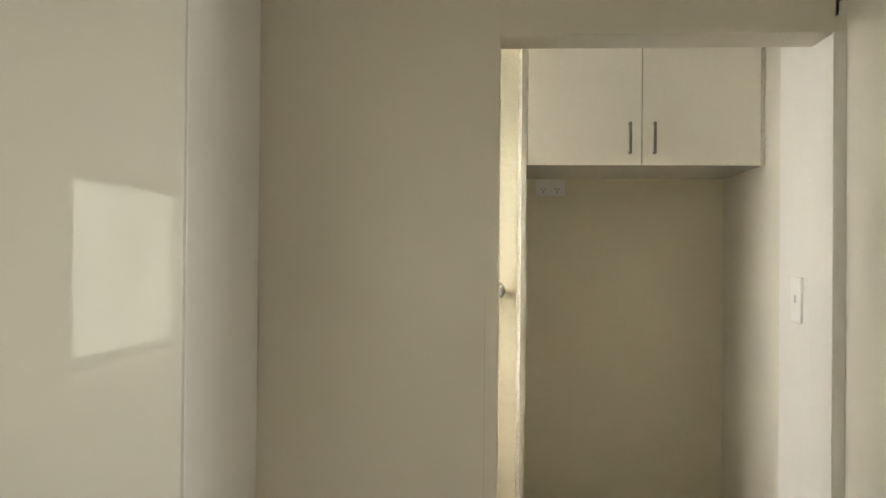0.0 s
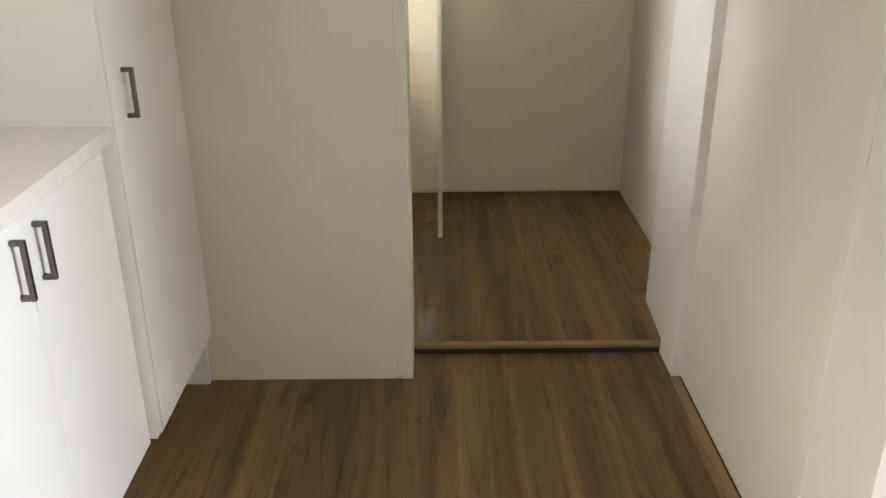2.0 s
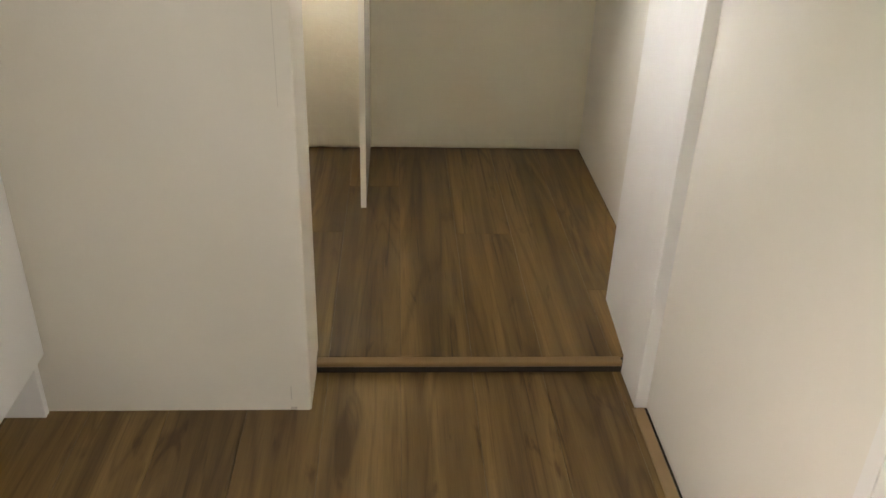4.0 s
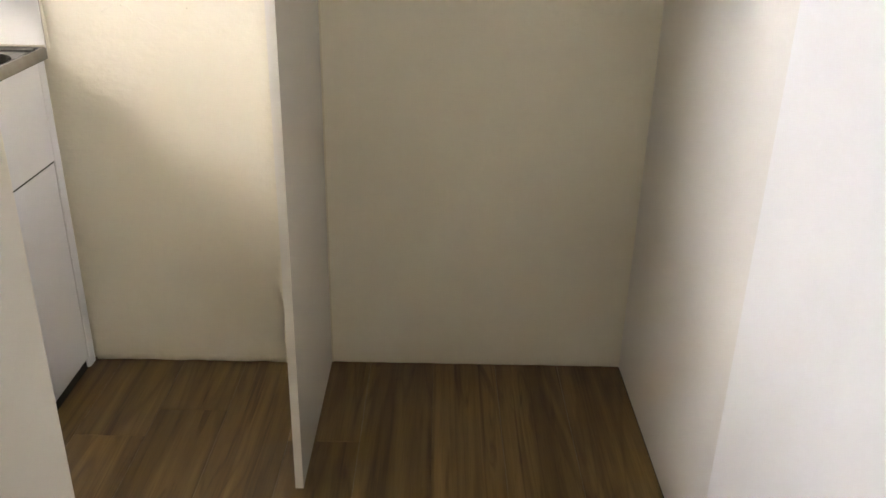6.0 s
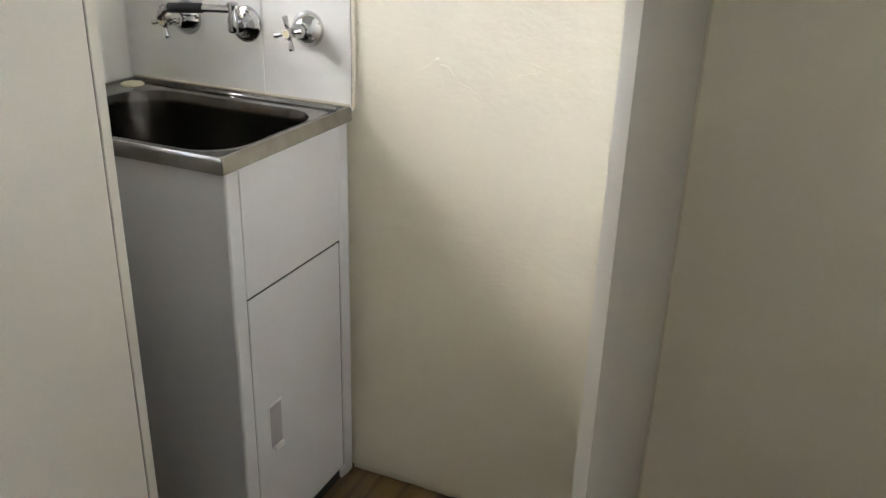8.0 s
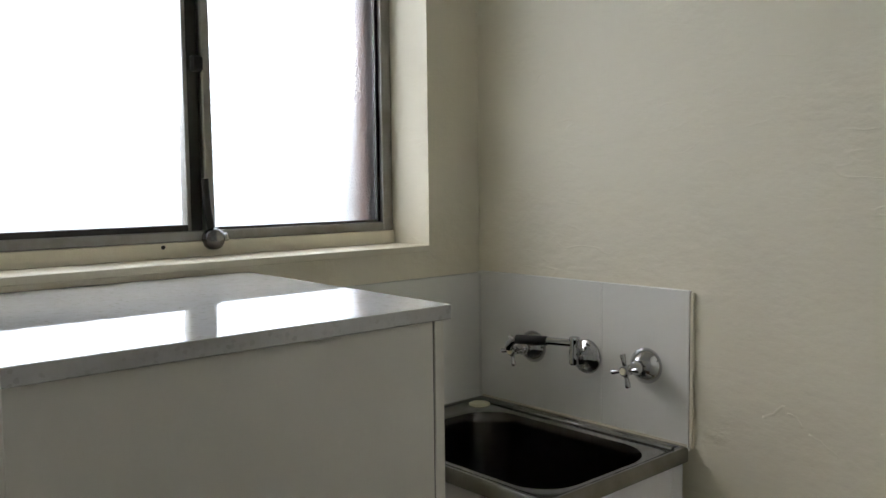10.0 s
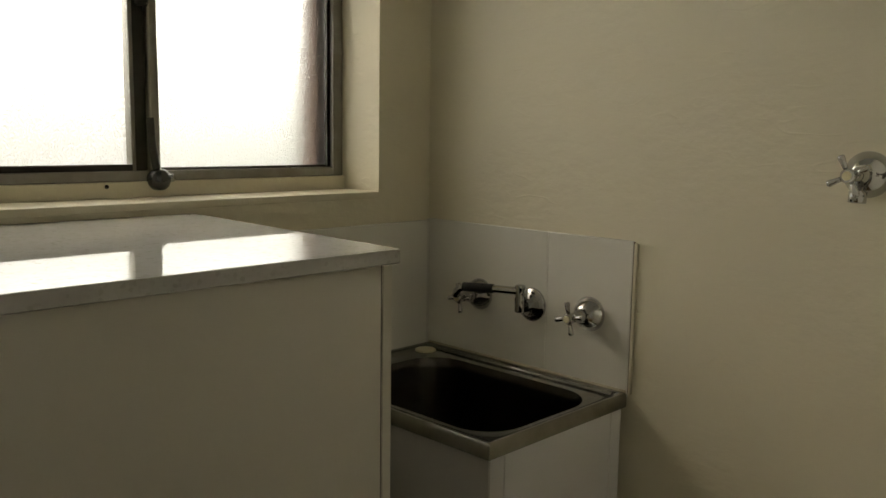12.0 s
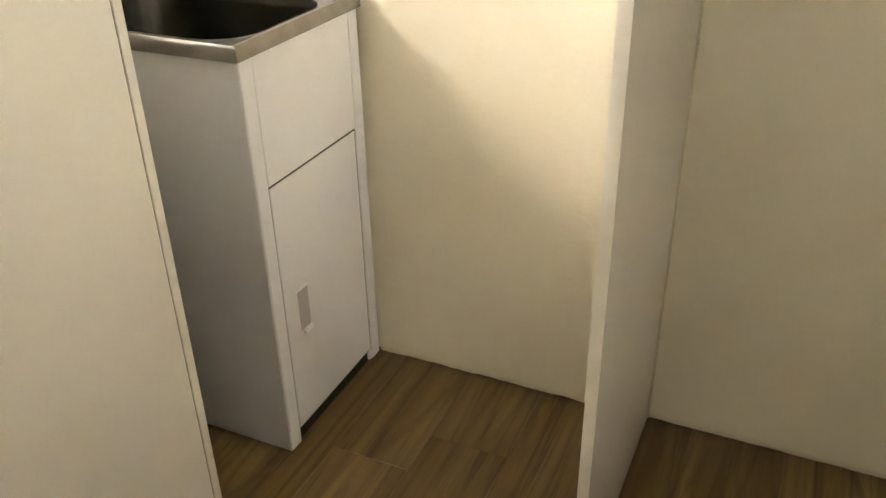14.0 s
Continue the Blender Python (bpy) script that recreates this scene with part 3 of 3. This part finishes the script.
# ---- laundry tub ----
TX0, TX1, TY0, TY1, TZ = -1.099, -0.557, 0.972, 1.357, 0.855
tub = thing("laundry_tub", (-0.87, 1.16, 0), "white laundry tub cabinet with stainless steel sink", "laundry tub")
part("side", boxes((TX0, TY0, 0.0, TX1 - 0.0015, TY0 + 0.004, TZ - 0.0285), bevel=0.0015), TUB_SHADE, tub, "plain enamelled side panel, greyed for its shade")
part("side", boxes((TX0, TY1 - 0.004, 0.0, TX1 - 0.0015, TY1, TZ - 0.0285), bevel=0.0015), TUB_WHITE, tub)
part("post", boxes((TX1 - 0.02, TY0 + 0.0042, 0.0, TX1, TY0 + 0.0365, TZ - 0.0285), bevel=0.0015), TUB_WHITE, tub)
part("post", boxes((TX1 - 0.02, TY1 - 0.0365, 0.0, TX1, TY1 - 0.0042, TZ - 0.0285), bevel=0.0015), TUB_WHITE, tub)
part("front_panel", boxes((TX1 - 0.02, TY0 + 0.0384, 0.589, TX1 - 0.0005, TY1 - 0.0384, TZ - 0.0285), bevel=0.0006), TUB_WHITE, tub)
tub_door = part("door", boxes((TX1 - 0.022, TY0 + 0.0408, 0.032, TX1 - 0.0015, TY1 - 0.0408, 0.5835), bevel=0.0012), TUB_WHITE, tub)
# Dark strips fill the door's gaps with their shade.
part("gap_shade", boxes((TX1 - 0.02, TY0 + 0.0367, 0.035, TX1 - 0.0035, TY0 + 0.0406, 0.5885)), DARK, tub, "dark strip for the shade in the gap beside the door")
part("gap_shade", boxes((TX1 - 0.02, TY0 + 0.0407, 0.5837, TX1 - 0.0035, TY1 - 0.0407, 0.5888)), DARK, tub, "dark strip for the shade in the gap above the door")
part("gap_shade", boxes((TX1 - 0.02, TY1 - 0.0406, 0.035, TX1 - 0.0035, TY1 - 0.0367, 0.5885)), DARK, tub, "dark strip for the shade in the gap beside the door")
for y in (TY0 + 0.0366, TY1 - 0.0383):
    part("seam", boxes((TX1 - 0.018, y, 0.590, TX1 - 0.0025, y + 0.0017, TZ - 0.040)), SEAM_GREY, tub, "thin grey seam")
LY, LZ = 1.069, 0.297
part("grip", boxes((TX1 - 0.0015, LY - 0.021, LZ - 0.052, TX1 + 0.001, LY - 0.017, LZ + 0.05), (TX1 - 0.0015, LY - 0.017, LZ + 0.046, TX1 + 0.002, LY + 0.021, LZ + 0.05), (TX1 - 0.0015, LY - 0.008, LZ - 0.056, TX1 + 0.006, LY + 0.021, LZ - 0.046), bevel=0.0008), WHITE_PLASTIC, tub_door, "white moulded plastic finger grip")
# Flat sheet, greyed to paint the shade inside the finger recess.
part("grip_recess", boxes((TX1 - 0.0015, LY - 0.0168, LZ - 0.046, TX1 - 0.0008, LY + 0.021, LZ + 0.0455)), material("grip_shade_plastic", (0.44, 0.41, 0.43), 0.5)[0], tub_door)
part("back_panel", boxes((TX0, TY0 + 0.0125, 0.03, TX0 + 0.01, TY1 - 0.0125, 0.55)), TUB_WHITE, tub)
# Dark pieces stand in for the shade behind and below the door.
part("inner_shade", boxes((TX1 - 0.03, TY0 + 0.013, 0.001, TX1 - 0.0225, TY1 - 0.013, TZ - 0.04)), DARK, tub)
part("toe_shade", boxes((TX1 - 0.019, TY0 + 0.0412, 0.001, TX1 - 0.006, TY1 - 0.0412, 0.0315)), DARK, tub, "dark block for the shade below the door")
part("bracket", boxes((TX1 - 0.002, TY1 - 0.060, 0.012, TX1 + 0.006, TY1 - 0.038, 0.034), bevel=0.002), TUB_WHITE, tub, "small white hinge bracket")


def rounded(x0, y0, x1, y1, r, n=7):
    out = []
    for cx, cy, a in ((x1 - r, y1 - r, 0), (x0 + r, y1 - r, 90), (x0 + r, y0 + r, 180), (x1 - r, y0 + r, 270)):
        for k in range(n + 1):
            w = radians(a + 90 * k / n)
            out.append((cx + r * math.cos(w), cy + r * math.sin(w)))
    return out


BOWL = (-1.030, 1.000, -0.583, 1.316)


def ring(bm, x0, y0, x1, y1, r, z):
    return [bm.verts.new((x, y, z)) for x, y in rounded(x0, y0, x1, y1, r)]


def skin(bm, loops):
    for a, b in zip(loops, loops[1:]):
        for k in range(len(a)):
            bm.faces.new((a[k], a[(k + 1) % len(a)], b[(k + 1) % len(b)], b[k]))
    for f in bm.faces:
        f.smooth = True
    return bm


def tub_top():
    """Pressed steel top: folded front lip, raised rim and the flat land round the bowl."""
    bm = bmesh.new()
    X0, X1, Y0, Y1 = TX0 - 0.001, TX1 + 0.006, TY0 - 0.010, BACK - 0.0082
    B = BOWL
    skin(bm, [ring(bm, X0, Y0, X1, Y1, 0.003, TZ - 0.0275), ring(bm, X0, Y0, X1, Y1, 0.003, TZ - 0.004), ring(bm, X0 + 0.003, Y0 + 0.003, X1 - 0.003, Y1 - 0.003, 0.003, TZ),
                     ring(bm, X0 + 0.009, Y0 + 0.009, X1 - 0.009, Y1 - 0.009, 0.006, TZ - 0.001), ring(bm, X0 + 0.013, Y0 + 0.013, X1 - 0.013, Y1 - 0.013, 0.008, TZ - 0.004),
                     ring(bm, B[0] - 0.012, B[1] - 0.012, B[2] + 0.012, B[3] + 0.012, 0.088, TZ - 0.005), ring(bm, B[0], B[1], B[2], B[3], 0.08, TZ - 0.008)])
    for k, f in enumerate(bm.faces):
        f.smooth = k >= 4 * 32
    return bm


def tub_bowl():
    """The deep bowl, open at the top."""
    bm = bmesh.new()
    B = BOWL

    def inset(d, r, z):
        return ring(bm, B[0] + d, B[1] + d, B[2] - d, B[3] - d, r, z)

    loops = [inset(0, 0.08, TZ - 0.008), inset(0.003, 0.078, TZ - 0.014), inset(0.006, 0.076, TZ - 0.03), inset(0.022, 0.07, TZ - 0.24), inset(0.036, 0.062, TZ - 0.268), inset(0.06, 0.05, TZ - 0.28)]
    skin(bm, loops)
    bm.faces.new(loops[-1])
    return bm


part("sink_top", tub_top(), STEEL, tub, "brushed stainless steel sink surround")
part("bowl", tub_bowl(), BOWL_STEEL, tub, "deep tarnished stainless steel bowl, darker for its shade")
part("hole_cover", lathe([(0, 0.024), (0.003, 0.024), (0.005, 0.020)], (-1.056, 1.312, TZ - 0.005), (0, 0, 1)), CREAM_PLASTIC, tub, "round cream plastic hole cover")
part("waste", lathe([(0, 0.03), (0.003, 0.028), (0.0035, 0.015)], (-0.806, 1.158, TZ - 0.2795), (0, 0, 1)), CHROME, tub, "chrome sink waste")

part("rear_ridge", tube([(TX0 + 0.02, BACK - 0.034, TZ - 0.0035), (-0.83, BACK - 0.034, TZ - 0.003), (TX1 - 0.012, BACK - 0.034, TZ - 0.0035)], 0.0055, 12), STEEL, tub, "raised steel ridge behind the bowl")
part("sealant", tube([(TX0 + 0.003, BACK - 0.0085, TZ + 0.0005), (-0.83, BACK - 0.0085, TZ + 0.001), (TX1 + 0.002, BACK - 0.0085, TZ + 0.0005)], 0.0032, 8), GROUT, tub, "thin cream bead of sealant along the tiles")

# ---- tiled splashback ----
splash = thing("tiled_splashback", (-0.87, BACK, TZ), "white ceramic tiles above the laundry tub", "splashback", kind="structure")
part("grout_bed", boxes((LX, BACK - 0.0068, TZ - 0.01, -0.5545, BACK, 1.147), (LX, 0.965, TZ - 0.01, LX + 0.0108, BACK - 0.0068, 1.141)), WHITE_GROUT, splash)
part("tile_body", boxes((-0.5525, BACK - 0.0072, TZ - 0.004, -0.5520, BACK - 0.001, 1.147)), EDGE_BROWN, splash, "thin brown cut tile edge")
part("grout_edge", boxes((-0.5520, BACK - 0.0068, TZ - 0.004, -0.546, BACK, 1.145), bevel=0.0006), CREAM_PAINT, splash, "painted grout edge beside the tiles")
tile_xs = [-0.5525, -0.753, LX + 0.012]
for x1, x0 in zip(tile_xs, tile_xs[1:]):
    part("tile", boxes((x0 + 0.0004, BACK - 0.008, TZ - 0.006, x1 - 0.0004, BACK - 0.002, 1.149), bevel=0.0012), TILE, splash)
for y0, y1 in ((0.97, BACK - 0.013),):
    part("tile", boxes((LX + 0.004, y0 + 0.001, TZ - 0.006, LX + 0.012, y1 - 0.001, 1.145), bevel=0.0012), TILE, splash)


# ---- ragged plaster where the walls meet the floor ----
def plaster_edge(name, x0, x1, swell, label):
    """The plaster swells towards the floor and ends in a broken, uneven edge."""
    rng = random.Random(name + str(x0))
    bm = bmesh.new()
    n = int((x1 - x0) / 0.010)
    rows = []
    for k in range(n + 1):
        x = x0 + (x1 - x0) * k / n
        w = noise.noise(Vector((x * 9, 1.7, 0.3)))
        out = swell * (1 + 0.35 * w) + 0.003 + rng.random() * 0.0012
        low = 0.0005 + 0.005 * max(0.0, noise.noise(Vector((x * 16, 8.0, 2.0)))) + rng.random() * 0.0008
        lump = 0.0025 * noise.noise(Vector((x * 22, 4.1, 0.9)))
        profile = ((0.30, -0.001), (0.20, swell * 0.18), (0.11, swell * 0.5 + lump * 0.5), (0.05, swell * 0.8 + lump), (0.020 + 2 * lump, out * 0.96), (low + 0.004, out), (low, out - 0.003), (low, -0.001))
        rows.append([bm.verts.new((x, BACK - d, z)) for z, d in profile])
    for a, b in zip(rows, rows[1:]):
        for k in range(len(a) - 1):
            bm.faces.new((a[k], b[k], b[k + 1], a[k + 1])).smooth = k < 5
    return structure(name, bm, CREAM_PAINT, label, "plaster edge")


plaster_edge("plaster_edge_tub", TX1 + 0.004, PX0 - 0.002, 0.012, "ragged cream plaster edge along the floor")
plaster_edge("plaster_edge_nook", PX1 + 0.005, RX - 0.002, 0.004, "ragged cream plaster edge along the floor")


def plaster_ridge(points, width):
    """A low crease that the trowel left in the wall."""
    rng = random.Random(points[0][0])
    path = []
    for (xa, za), (xb, zb) in zip(points, points[1:]):
        for k in range(4):
            f = k / 4
            path.append((xa + (xb - xa) * f, BACK + 0.0057, za + (zb - za) * f + rng.uniform(-0.002, 0.002)))
    path.append((points[-1][0], BACK + 0.0063, points[-1][1]))
    structure("plaster_ridge", tube(path, 0.0045 + width, 12), CREAM_PAINT, "low trowel crease in the cream plaster", "plaster crease")


for points, width in ((((-0.544, 1.016), (-0.52, 1.010), (-0.483, 1.013)), 0.0016), (((-0.412, 0.938), (-0.398, 0.943), (-0.372, 0.966)), 0.0020), (((-0.368, 0.952), (-0.352, 0.949), (-0.34, 0.932)), 0.0018),
                      (((-0.330, 0.924), (-0.305, 0.914), (-0.276, 0.893)), 0.0016), (((-0.216, 0.949), (-0.190, 0.955), (-0.171, 0.961)), 0.0016), (((-0.31, 0.541), (-0.291, 0.540)), 0.0014),
                      (((-0.33, 0.318), (-0.312, 0.317), (-0.290, 0.311)), 0.0016), (((-0.20, 0.060), (-0.18, 0.066), (-0.165, 0.058)), 0.0016)):
    plaster_ridge(points, width)


# ---- taps ----
def cross_tap(name, x, z, label, hose=False, wall=BACK - 0.008, lean=12):
    t = thing(name, (x, wall, z), label, "tap", "laundry taps")
    r = 0.036 if hose else 0.035
    part("flange", lathe([(0, r), (0.003, r), (0.007, r * 0.97), (0.018, r * 0.72), (0.026, r * 0.50), (0.028, r * 0.40)], (x, wall, z), (0, -1, 0)), CHROME, t)
    part("spindle", lathe([(0.02, 0.013), (0.040, 0.013), (0.043, 0.010), (0.052, 0.010), (0.080 if hose else 0.064, 0.009)], (x, wall, z), (0, -1, 0), 20), CHROME, t)
    reach = 0.078 if hose else 0.062
    hub = (x, wall - reach, z)
    h = part("cross_handle", lathe([(0, 0.009), (0.003, 0.011), (0.012, 0.011), (0.015, 0.009)], hub, (0, -1, 0), 20), CHROME, t)
    for k in range(4):
        a = radians(lean + 90 * k)
        d = Vector((math.cos(a), 0, math.sin(a)))
        part("spoke", lathe([(0.007, 0.0036), (0.019, 0.0042), (0.026, 0.0052), (0.031, 0.0054), (0.0325, 0.0040)], (hub[0], hub[1] - 0.007, hub[2]), d, 12), CHROME, h)
    part("button", lathe([(0, 0.007), (0.002, 0.0065)], (x, wall - reach - 0.015, z), (0, -1, 0), 16), CREAM_PLASTIC, h, "cream indicator button")
    if hose:
        part("outlet", lathe([(0, 0.010), (0.016, 0.010), (0.017, 0.013), (0.034, 0.013), (0.035, 0.009)], (x - 0.002, wall - 0.032, z - 0.008), (0, -0.12, -1), 20), CHROME, t, "threaded hose outlet")
    return t


cross_tap("wall_tap", -0.645, 0.995, "chrome wall tap with cross handle", lean=12)
cross_tap("wall_tap", -0.937, 0.993, "chrome wall tap with cross handle behind the spout", lean=8)
cross_tap("washing_machine_tap", -0.006, 1.300, "chrome washing machine tap with cross handle near the divider", True, BACK, 40)
cross_tap("washing_machine_tap", -0.150, 1.292, "chrome washing machine tap with cross handle on wall", True, BACK, 25)

SX, SZ, SY = -0.790, 0.992, BACK - 0.008
spout = thing("wall_spout", (SX, SY, SZ), "chrome swivel spout with black rubber sleeve", "spout", "laundry taps")
part("flange", lathe([(0, 0.036), (0.003, 0.036), (0.006, 0.034), (0.008, 0.027), (0.010, 0.024), (0.013, 0.022), (0.015, 0.014), (0.028, 0.0135)], (SX, SY, SZ), (0, -1, 0)), CHROME, spout)
part("swivel", lathe([(0, 0.008), (0.003, 0.011), (0.030, 0.011), (0.034, 0.009), (0.050, 0.009), (0.052, 0.011), (0.057, 0.011), (0.059, 0.006)], (SX - 0.006, SY - 0.034, SZ - 0.014), (0, 0, 1), 20), CHROME, spout)
part("clip", boxes((SX - 0.006, SY - 0.0485, SZ - 0.010, SX + 0.001, SY - 0.045, SZ + 0.045), bevel=0.001), CHROME, spout)
part("arm", tube([(SX - 0.006, SY - 0.034, SZ + 0.030), (SX - 0.014, SY - 0.037, SZ + 0.031), (SX - 0.05, SY - 0.049, SZ + 0.031), (SX - 0.10, SY - 0.066, SZ + 0.030), (SX - 0.130, SY - 0.076, SZ + 0.029)], 0.0082), CHROME, spout)
sleeve = part("sleeve", tube([(SX - 0.063, SY - 0.0534, SZ + 0.031), (SX - 0.10, SY - 0.066, SZ + 0.030), (SX - 0.128, SY - 0.0753, SZ + 0.029)], 0.0100), BLACK_RUBBER, spout, "black rubber sleeve")
part("nozzle", tube([(SX - 0.127, SY - 0.075, SZ + 0.029), (SX - 0.136, SY - 0.078, SZ + 0.026), (SX - 0.143, SY - 0.0805, SZ + 0.018), (SX - 0.147, SY - 0.082, SZ + 0.006)], 0.0082), CHROME, spout)

# ---- floors: boards and step ----
slab = structure("floor_laundry", boxes((LX, 0.010, -0.2, RX, BACK, -0.004)), SUBFLOOR, "oak look vinyl plank laundry floor", "floor")
slab_k = structure("floor_kitchen", boxes((LX, REAR, -0.2, KR + 0.03, 0.010, KF - 0.004)), SUBFLOOR, "oak look vinyl plank kitchen floor", "floor")
step = thing("door_step", (0.37, 0.0, KF), "tan vinyl step nosing at the doorway", "step", kind="structure")
part("nosing", boxes((0.001, -0.003, -0.012, DOOR_R - 0.001, 0.0245, 0.0015), bevel=0.004, seg=3), NOSING, step)
# The nosing's shadow is put into the riser's dark colour.
part("riser", boxes((0.001, 0.004, KF, DOOR_R - 0.001, 0.0098, -0.0125)), SUBFLOOR, step, "riser coloured dark for the shadow below the nosing")


def planks(floor, x0, x1, y0, y1, z, ends):
    """Boards that run along y, each with its own ends."""
    w, first = 0.172, 0.029
    k0, k1 = math.floor((x0 - first) / w), math.ceil((x1 - first) / w)
    for k in range(k0, k1):
        a, b = max(x0, first + k * w), min(x1, first + (k + 1) * w)
        if b - a < 0.005:
            continue
        cut = ends(k)
        ys = sorted({y0, y1, *(c for c in cut if y0 + 0.05 < c < y1 - 0.05)})
        for c, d in zip(ys, ys[1:]):
            bm = bmesh.new()
            add_box(bm, a + 0.0003, c + 0.0003, z - 0.004, b - 0.0003, d - 0.0003, z, bevel=0.0007)
            part("plank", bm, WOOD, floor)


LAUNDRY_ENDS = {-1: 0.672, 0: 1.011, 1: 9.0, 2: 0.665, 3: 9.0, 4: 0.335, -2: 1.13, -3: 1.02, -4: 0.5}
planks(slab, LX + 0.001, RX - 0.001, 0.0250, BACK - 0.001, 0.0, lambda k: [LAUNDRY_ENDS.get(k, 0.6)])
planks(slab_k, -0.73, KR, REAR, 0.003, KF, lambda k: [-0.93 - 1.2 * j - 0.37 * (k % 3) for j in range(4)])
